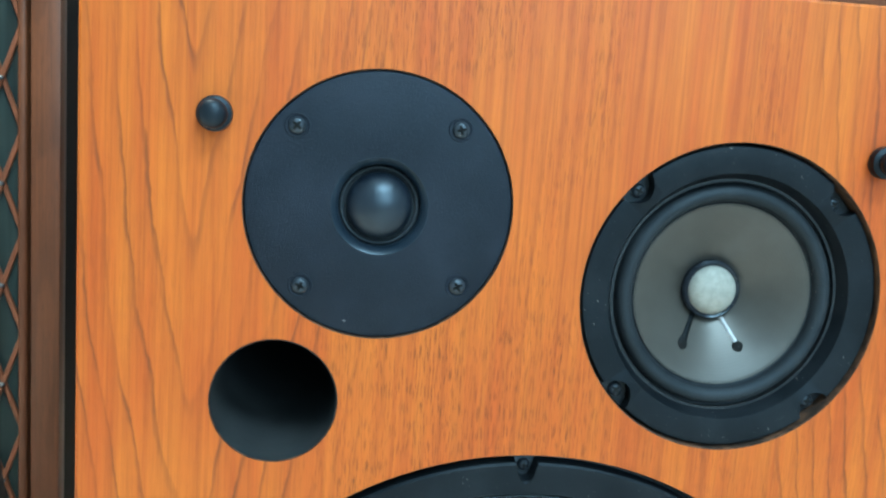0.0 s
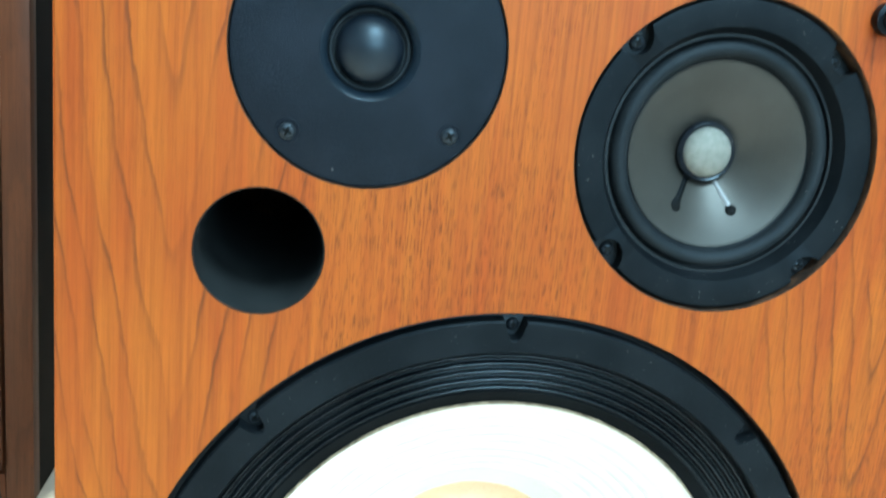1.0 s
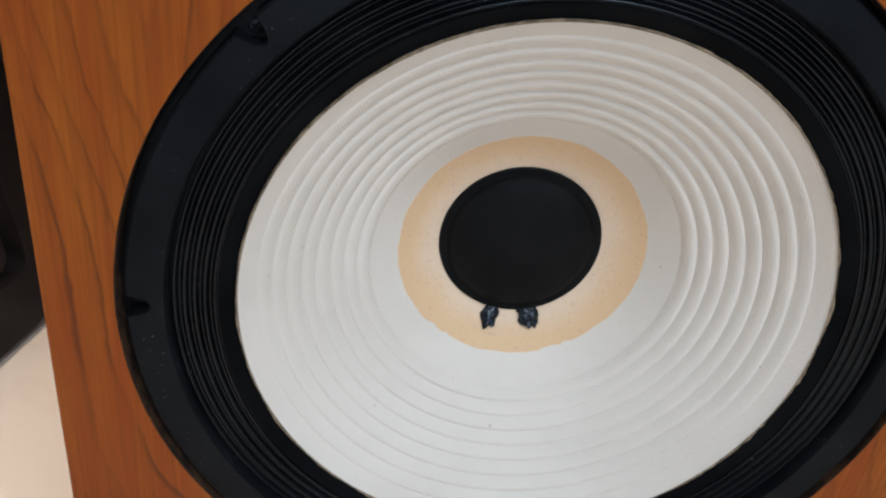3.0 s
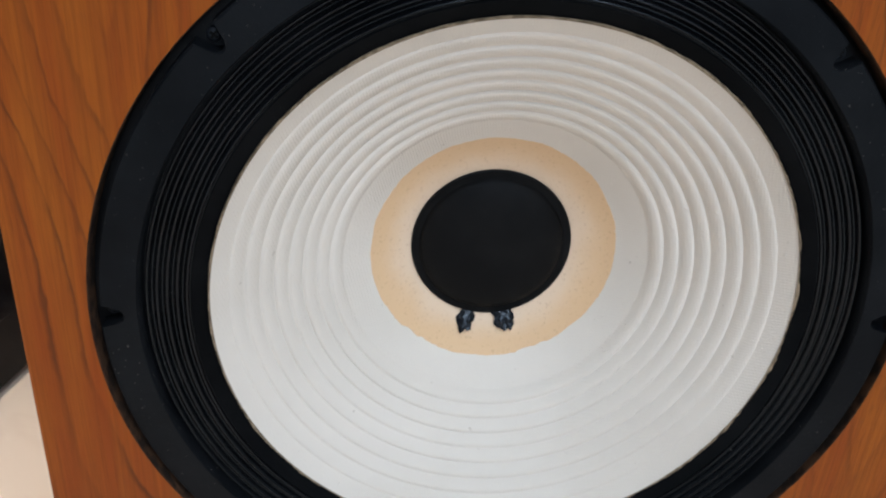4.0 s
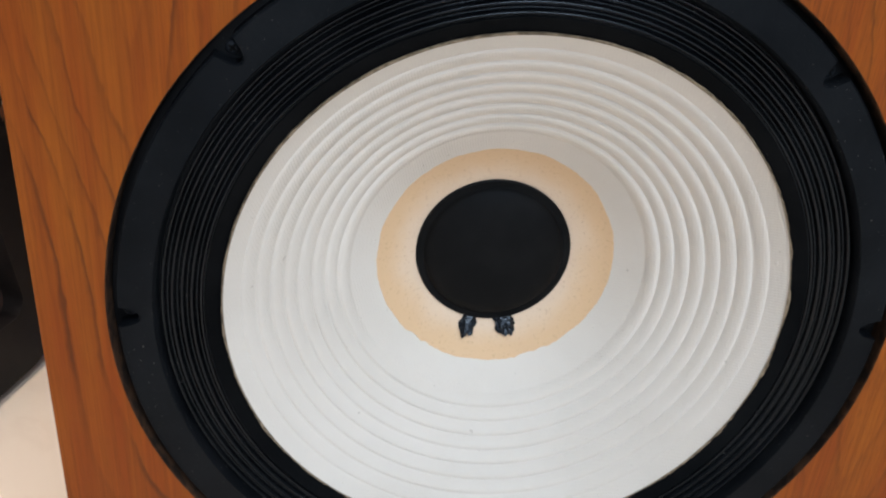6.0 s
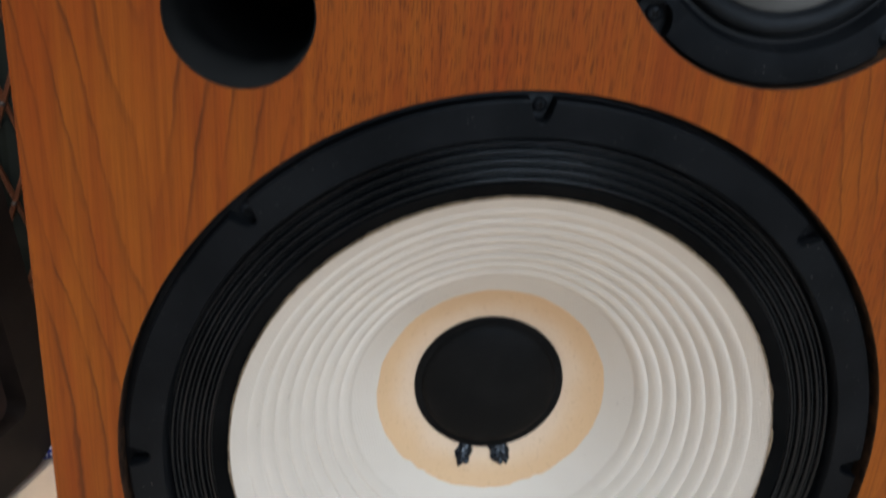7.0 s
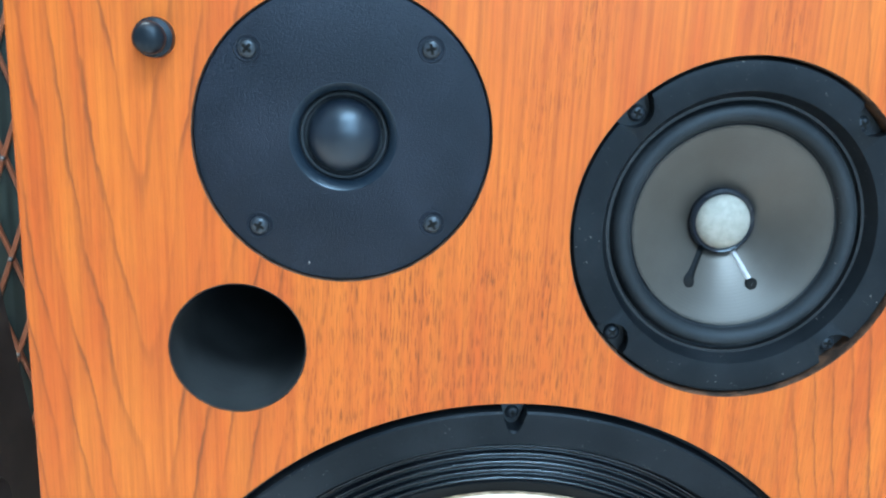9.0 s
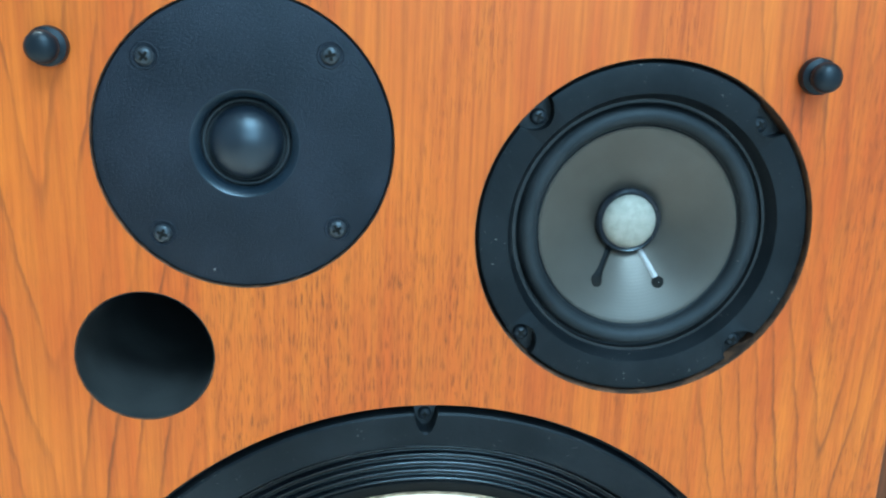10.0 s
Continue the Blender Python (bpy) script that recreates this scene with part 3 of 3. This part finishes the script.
# ---- tweeter ----
def tweeter():
    cx, cz = TWEETER
    sink = 0.0012
    plate = part("tweeter", lathe([(r, y + sink) for r, y in [(0.0505, 0.012), (0.0508, 0.0030), (0.0508, 0.0002), (0.0503, -0.0006), (0.0494, -0.0009), (0.0187, -0.0009), (0.0185, -0.0004),
                                   (0.0182, 0.0022), (0.0156, 0.0040), (0.0154, 0.0052), (0.0136, 0.0056)]], cx, cz, 160), PLATE, speaker, "black soft-dome tweeter on a round plate")
    part("waveguide", lathe([(r, y + sink) for r, y in [(0.0188, 0.0004), (0.0188, -0.0007), (0.0185, -0.0010), (0.0181, -0.0008), (0.0162, 0.0010), (0.0158, 0.0018), (0.0157, 0.0050)]], cx, cz, 128), RIM, plate, "smooth black sloping ring")
    part("dome_ring", lathe([(r, y + sink) for r, y in [(0.0156, 0.0052), (0.0154, 0.0040), (0.0148, 0.0034), (0.0140, 0.0036), (0.0135, 0.0048), (0.0124, 0.0052)]], cx, cz, 96), RUBBER, plate)
    R = 0.0126
    prof = [(0.0128, 0.0050 + sink)] + [(R * math.cos(t), 0.0040 + sink - 0.0090 * math.sin(t)) for t in [math.pi / 2 * k / 20 for k in range(0, 21)]]
    prof[-1] = (0.0, prof[-1][1])
    part("dome", lathe(prof, cx, cz, 96), DOME, plate, "black silk dome")
    places = [(-0.1028, 0.5359), (-0.0416, 0.5380), (-0.0992, 0.4757), (-0.0390, 0.4780)]
    for x, z in places:
        part("screw_recess", lathe([(r, y + sink) for r, y in [(0.0047, -0.0009), (0.0044, -0.0012), (0.0039, -0.0011), (0.0037, -0.0004), (0.0, -0.0004)]], x, z, 32), PLATE, plate)
    screws(screw_mesh(0.0032), places, sink - 0.0004, plate, 40)
    b = bmesh.new()
    bmesh.ops.create_icosphere(b, subdivisions=2, radius=0.00045)
    bmesh.ops.transform(b, matrix=pose(-0.0819, sink - 0.0010, 0.4626), verts=b.verts[:])
    part("paint_fleck", b, FLECK, plate, "tiny white fleck")


tweeter()


# ---- midrange ----
def midrange():
    cx, cz = MID
    corner = [(-0.0413, 0.0412), (0.0410, 0.0402), (0.0405, -0.0430), (-0.0430, -0.0405)]
    angs = [math.degrees(math.atan2(z, x)) for x, z in corner]
    base = part("midrange", lathe([(0.0470, 0.014), (0.0472, 0.0078), (0.0600, 0.0074), (0.0622, 0.0074), (0.0626, 0.0085), (0.0626, 0.019)], cx, cz, 128), FRAME_BLACK, speaker,
                "five-inch midrange driver with grey cone and black frame")

    def notch(a, i, r, y):
        if r < 0.052:
            return r, y
        d = min(abs((math.degrees(a) - n + 180) % 360 - 180) for n in angs)
        s = 0.0590 * radians(d)
        if s < 0.0068:
            r = min(r, 0.0610 - 0.0066 * (1 - (s / 0.0068) ** 2) ** 0.6)
        return r, y

    part("frame_ring", lathe([(0.0474, 0.0110), (0.0480, 0.0085), (0.0494, 0.0050), (0.0508, 0.0024), (0.0598, 0.0014), (0.0613, 0.0017), (0.0620, 0.0028), (0.0621, 0.0076)],
                             cx, cz, 720, notch), GASKET, base, "black moulded ring notched at the screws")
    screws(screw_mesh(0.0029), [(cx + x, cz + z) for x, z in corner], 0.0074, base, 20)
    prof = [(0.0476, 0.0100), (0.0464, 0.0104)] + [(0.0425 + 0.0036 * math.cos(t), 0.0098 - 0.0042 * math.sin(t)) for t in [math.pi * k / 18 for k in range(19)]] + [(0.0383, 0.0104), (0.0374, 0.0098)]
    part("surround", lathe(prof, cx, cz, 128), RUBBER, base, "black rolled rubber surround")
    prof = []
    for k in range(33):
        f = k / 32
        prof.append((0.0380 + (0.0112 - 0.0380) * f, 0.0098 + 0.0135 * (f ** 1.25)))
    part("cone", lathe(prof, cx, cz, 128), MID_CONE, base, "grey coated cone")
    part("cap_ring", lathe([(0.0128, 0.0232), (0.0126, 0.0196), (0.0117, 0.0186), (0.0106, 0.0192), (0.0102, 0.0212)], cx - 0.0006, cz + 0.0002, 64), GLUE, base, "glossy black ring")
    prof = [(0.0105 * math.cos(t), 0.0196 - 0.0052 * math.sin(t)) for t in [math.pi / 2 * k / 14 for k in range(15)]]
    prof[-1] = (0.0, prof[-1][1])
    part("dust_cap", lathe(prof, cx - 0.0006, cz + 0.0002, 64), MID_CAP, base, "pale grey domed dust cap")
    # lead strips: a flat run of clear black glue that ends in a blob
    for x0, z0, x1, z1 in ((-0.0068, -0.0108, -0.0132, -0.0225), (0.0052, -0.0112, 0.0118, -0.0228)):
        b = bmesh.new()
        n = 14
        rows = []
        d = Vector((x1 - x0, z1 - z0)).normalized()
        for i in range(n + 1):
            f = i / n
            x, z = x0 + (x1 - x0) * f, z0 + (z1 - z0) * f
            w = (0.0013 if x0 < 0 else 0.0010) + (0.0012 if x0 < 0 else 0.0) * max(0.0, (f - 0.6) / 0.4) ** 1.5 + 0.0002 * noise.noise((f * 8, x * 900, 0))
            if i == n:
                w *= 0.55
            row = []
            for s, up in ((-1, 0.0001), (-0.6, 0.0006), (0, 0.0009), (0.6, 0.0006), (1, 0.0001)):
                px, pz = x - d.y * w * s, z + d.x * w * s
                rr = math.hypot(px, pz)
                yc = 0.0098 + 0.0135 * (max(0.0, (0.0380 - rr) / 0.0268) ** 1.25)
                row.append(b.verts.new((cx + px, yc - up, cz + pz)))
            rows.append(row)
        for p, q in zip(rows, rows[1:]):
            for k in range(4):
                b.faces.new((p[k], q[k], q[k + 1], p[k + 1]))
        # only the right strip is pale, for the painted glint
        part("lead_strip", b, CONE_EDGE if x0 < 0 else GLUE_GLINT, base, "thin black lead strip" if x0 < 0 else "lead strip under shiny glue, its white glint painted in", angle=80)
        rr = math.hypot(x1, z1)
        yc = 0.0098 + 0.0135 * ((0.0380 - rr) / 0.0268) ** 1.25
        b = lathe([(0.0026, 0.0004), (0.0022, -0.0004), (0.0012, -0.0007), (0, -0.0008)], 0, 0, 24)
        bmesh.ops.transform(b, matrix=pose(cx + x1, yc, cz + z1, -20), verts=b.verts[:])
        part("lead_eyelet", b, DEEP_BLACK, base, "black eyelet")


midrange()
part("port_tube", lathe([(0.0246, 0.0010), (0.0241, 0.0004), (0.0238, 0.0030), (0.0238, 0.19), (0.0243, 0.19)], *PORT, 96), TUBE, speaker, "black reflex port tube")


# ---- grille pegs on the baffle ----
def peg(x, z):
    b = lathe([(0.0064, 0.0), (0.0066, -0.0008), (0.0064, -0.0040), (0.0046, -0.0047), (0.0043, -0.0054), (0.0050, -0.0066), (0.0054, -0.0082), (0.0051, -0.0099), (0.0039, -0.0113),
               (0.0020, -0.0120), (0, -0.0122)], x, z, 40)
    part("grille_peg", b, KNOB, speaker, "black plastic grille peg")


peg(-0.1325, 0.5382)
peg(0.1295, 0.5362)


# ---- second loudspeaker with a wooden lattice, standing further back ----
def lattice_speaker():
    x1, w, y0, h = -0.360, 0.45, 0.600, 0.80
    x0 = x1 - w
    sp = thing("lattice_loudspeaker", pose(0, 0, 0), "dark-stained wooden loudspeaker with diamond lattice over green cloth", "loudspeaker")
    body = part("cabinet", box(x0, x1, y0 + 0.022, y0 + 0.36, 0.0, h, 0.002), SIDE_SHADE, sp, "cabinet box, near-black for the shade on its side")
    for a in ((x0, x0 + 0.0285, 0.0, h), (x1 - 0.0285, x1, 0.0, h), (x0 + 0.029, x1 - 0.029, 0.0, 0.033), (x0 + 0.029, x1 - 0.029, h - 0.03, h)):
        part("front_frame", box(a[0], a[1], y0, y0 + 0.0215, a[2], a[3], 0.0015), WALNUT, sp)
    gx0, gx1, gz0, gz1 = x0 + 0.031, x1 - 0.031, 0.036, h - 0.033
    m = 0.0085
    for a in ((gx0, gx0 + m, gz0, gz1), (gx1 - m, gx1, gz0, gz1), (gx0 + m, gx1 - m, gz0, gz0 + m), (gx0 + m, gx1 - m, gz1 - m, gz1)):
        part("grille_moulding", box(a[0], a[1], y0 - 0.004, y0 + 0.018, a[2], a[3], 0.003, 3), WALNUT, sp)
    cx0, cx1, cz0, cz1 = gx0 + m, gx1 - m, gz0 + m, gz1 - m
    part("cloth", box(cx0, cx1, y0 + 0.0150, y0 + 0.0200, cz0, cz1), CLOTH, sp, "dark green striped cloth")
    dx, dz, nx, nz = 0.019, 0.052, -0.4175, 0.238
    for sgn in (1, -1):
        for k in range(-22, 30):
            # line through (nx + 2 k dx, nz) with slope dz / dx
            ox = nx + 2 * k * dx
            t0, t1 = (cz0 - nz) / dz, (cz1 - nz) / dz
            for lim, low in ((cx0, True), (cx1, False)):
                t = (lim - ox) / (dx * sgn)
                if (sgn > 0) == low:
                    t0 = max(t0, t)
                else:
                    t1 = min(t1, t)
            if t1 - t0 < 0.3:
                continue
            a, c = Vector((ox + sgn * dx * t0, nz + dz * t0)), Vector((ox + sgn * dx * t1, nz + dz * t1))
            ln, mid = (c - a).length, (a + c) / 2
            b = box(-0.0024, 0.0024, -0.0022, 0.0022, -ln / 2, ln / 2, 0.0008, 1)
            bmesh.ops.transform(b, matrix=pose(mid.x, y0 + 0.0085 - 0.0022 * sgn, mid.y, 0, math.degrees(math.atan2(c.x - a.x, c.y - a.y)), 0), verts=b.verts[:])
            part("lattice_strip", b, STRIP, sp)
    pin = finish(lathe([(0.0028, 0.001), (0.0026, -0.0012), (0.0014, -0.0026), (0, -0.0030)], 0, 0, 12), "lattice_pin", BRASS)
    for i in range(-24, 4):
        for j in range(-6, 12):
            x, z = nx + i * dx, nz + j * dz
            if (i + j) % 2 == 0 and cx0 + 0.003 < x < cx1 - 0.003 and cz0 + 0.003 < z < cz1 - 0.003:
                ob = new("lattice_pin", pin)
                ob.parent = sp
                ob.matrix_basis = pose(x, y0 + 0.0042, z)


lattice_speaker()


# ---- removed grille, leaning on its edge ----
def rounded_rect(x0, x1, z0, z1, r, n=8):
    pts = []
    for cx, cz, a0 in ((x1 - r, z1 - r, 0), (x0 + r, z1 - r, 90), (x0 + r, z0 + r, 180), (x1 - r, z0 + r, 270)):
        pts += [(cx + r * math.cos(radians(a0 + 90 * k / n)), cz + r * math.sin(radians(a0 + 90 * k / n))) for k in range(n + 1)]
    return pts


def leaning_grille():
    # local x runs along the floor edge, local z up the board, y is its thickness
    m = pose(-0.3225, 0.386, 0.004, 0, 0, 74 + 180) @ pose(0, 0, 0, 10, 0, 0)
    g = thing("speaker_grille", m, "black grille board with brown cloth, standing leaning on the floor", "grille")
    w, h, t = 0.345, 0.56, 0.018
    b = bmesh.new()
    loops = [rounded_rect(0, w, 0, h, 0.055, 14), rounded_rect(0.040, w - 0.040, 0.045, 0.185, 0.015), rounded_rect(0.040, w - 0.040, 0.205, h - 0.045, 0.015)]
    vs = [[b.verts.new((x, 0, z)) for x, z in lp] for lp in loops]
    es = [b.edges.new((lp[i], lp[(i + 1) % len(lp)])) for lp in vs for i in range(len(lp))]
    bmesh.ops.triangle_fill(b, use_beauty=True, edges=es, normal=(0, -1, 0))
    ext = bmesh.ops.extrude_face_region(b, geom=b.faces[:])
    bmesh.ops.translate(b, vec=(0, t, 0), verts=[v for v in ext["geom"] if isinstance(v, bmesh.types.BMVert)])
    part("grille_board", b, GRILLE_FRAME, g)
    b = bmesh.new()
    lp = rounded_rect(0.006, w - 0.006, 0.006, h - 0.006, 0.050)
    b.faces.new([b.verts.new((x, -0.0012, z)) for x, z in lp])
    ext = bmesh.ops.extrude_face_region(b, geom=b.faces[:])
    bmesh.ops.translate(b, vec=(0, -0.0016, 0), verts=[v for v in ext["geom"] if isinstance(v, bmesh.types.BMVert)])
    part("grille_cloth", b, GRILLE_CLOTH, g, "dark brown stretched cloth")


leaning_grille()


# ---- braided cable on the floor ----
def cable():
    pts = [Vector(p) for p in ((-0.10, 0.520, 0.0078), (-0.20, 0.455, 0.0078), (-0.262, 0.400, 0.0078), (-0.322, 0.355, 0.0078), (-0.375, 0.352, 0.0078), (-0.425, 0.400, 0.0078),
                               (-0.435, 0.470, 0.0078), (-0.400, 0.520, 0.0078), (-0.355, 0.536, 0.0078), (-0.29, 0.545, 0.0078), (-0.20, 0.560, 0.0078), (-0.08, 0.60, 0.0078))]
    line = []
    for i in range(len(pts) - 1):
        p0, p1, p2, p3 = pts[max(i - 1, 0)], pts[i], pts[i + 1], pts[min(i + 2, len(pts) - 1)]
        for k in range(12):
            t = k / 12
            line.append(0.5 * (2 * p1 + (p2 - p0) * t + (2 * p0 - 5 * p1 + 4 * p2 - p3) * t * t + (3 * p1 - p0 - 3 * p2 + p3) * t ** 3))
    b = bmesh.new()
    uv = b.loops.layers.uv.new("UVMap")
    n, s, rows, dist = 16, 0.0, [], []
    for i, p in enumerate(line):
        d = (line[min(i + 1, len(line) - 1)] - line[max(i - 1, 0)]).normalized()
        side = d.cross(Vector((0, 0, 1))).normalized()
        up = side.cross(d)
        rows.append([b.verts.new(p + 0.0073 * (side * math.cos(2 * math.pi * k / n) + up * math.sin(2 * math.pi * k / n))) for k in range(n)])
        s += (p - line[i - 1]).length if i else 0.0
        dist.append(s)
    for i in range(len(rows) - 1):
        for k in range(n):
            j = (k + 1) % n
            f = b.faces.new((rows[i][k], rows[i + 1][k], rows[i + 1][j], rows[i][j]))
            for lp, (u, v) in zip(f.loops, ((dist[i], k / n), (dist[i + 1], k / n), (dist[i + 1], (k + 1) / n), (dist[i], (k + 1) / n))):
                lp[uv].uv = (u, v)
    ob = new("braided_cable", finish(b, "braided_cable", BRAID))
    tagged(ob, "thick blue and white braided cable lying on the floor", "cable")


cable()


# ---- dark wooden cabinet behind the loudspeaker ----
def back_cabinet():
    c = thing("wooden_cabinet", pose(0, 0, 0), "tall dark-stained wooden cabinet standing behind the loudspeaker", "cabinet")
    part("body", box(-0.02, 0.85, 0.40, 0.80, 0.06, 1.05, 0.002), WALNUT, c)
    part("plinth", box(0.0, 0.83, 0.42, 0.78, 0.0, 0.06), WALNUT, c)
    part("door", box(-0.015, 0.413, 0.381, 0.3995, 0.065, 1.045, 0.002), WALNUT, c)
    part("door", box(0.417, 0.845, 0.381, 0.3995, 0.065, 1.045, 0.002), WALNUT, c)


back_cabinet()


# ---- ceiling light that lights the room ----
def ceiling_light():
    c = thing("ceiling_light", pose(0.44, -1.75, 2.6), "flat rectangular white ceiling light", "ceiling light")
    part("frame", box(-0.64, 0.64, -0.53, 0.53, -0.04, -0.001, 0.004), CEIL_PAINT, c)
    part("diffuser", box(-0.61, 0.61, -0.50, 0.50, -0.046, -0.0405, 0.002), DIFFUSER, c, "glowing white diffuser")


ceiling_light()


# made-up housing for the added floor fill, out of view
def floor_fill_panel():
    c = thing("ceiling_light", pose(-0.75, 0.25, 2.6), "small square warm white panel, unseen fill added over the floor", "ceiling light")
    part("frame", box(-0.25, 0.25, -0.25, 0.25, -0.04, -0.001, 0.004), CEIL_PAINT, c)
    part("diffuser", box(-0.225, 0.225, -0.225, 0.225, -0.046, -0.0405, 0.002), DIFFUSER, c, "glowing white diffuser")


floor_fill_panel()
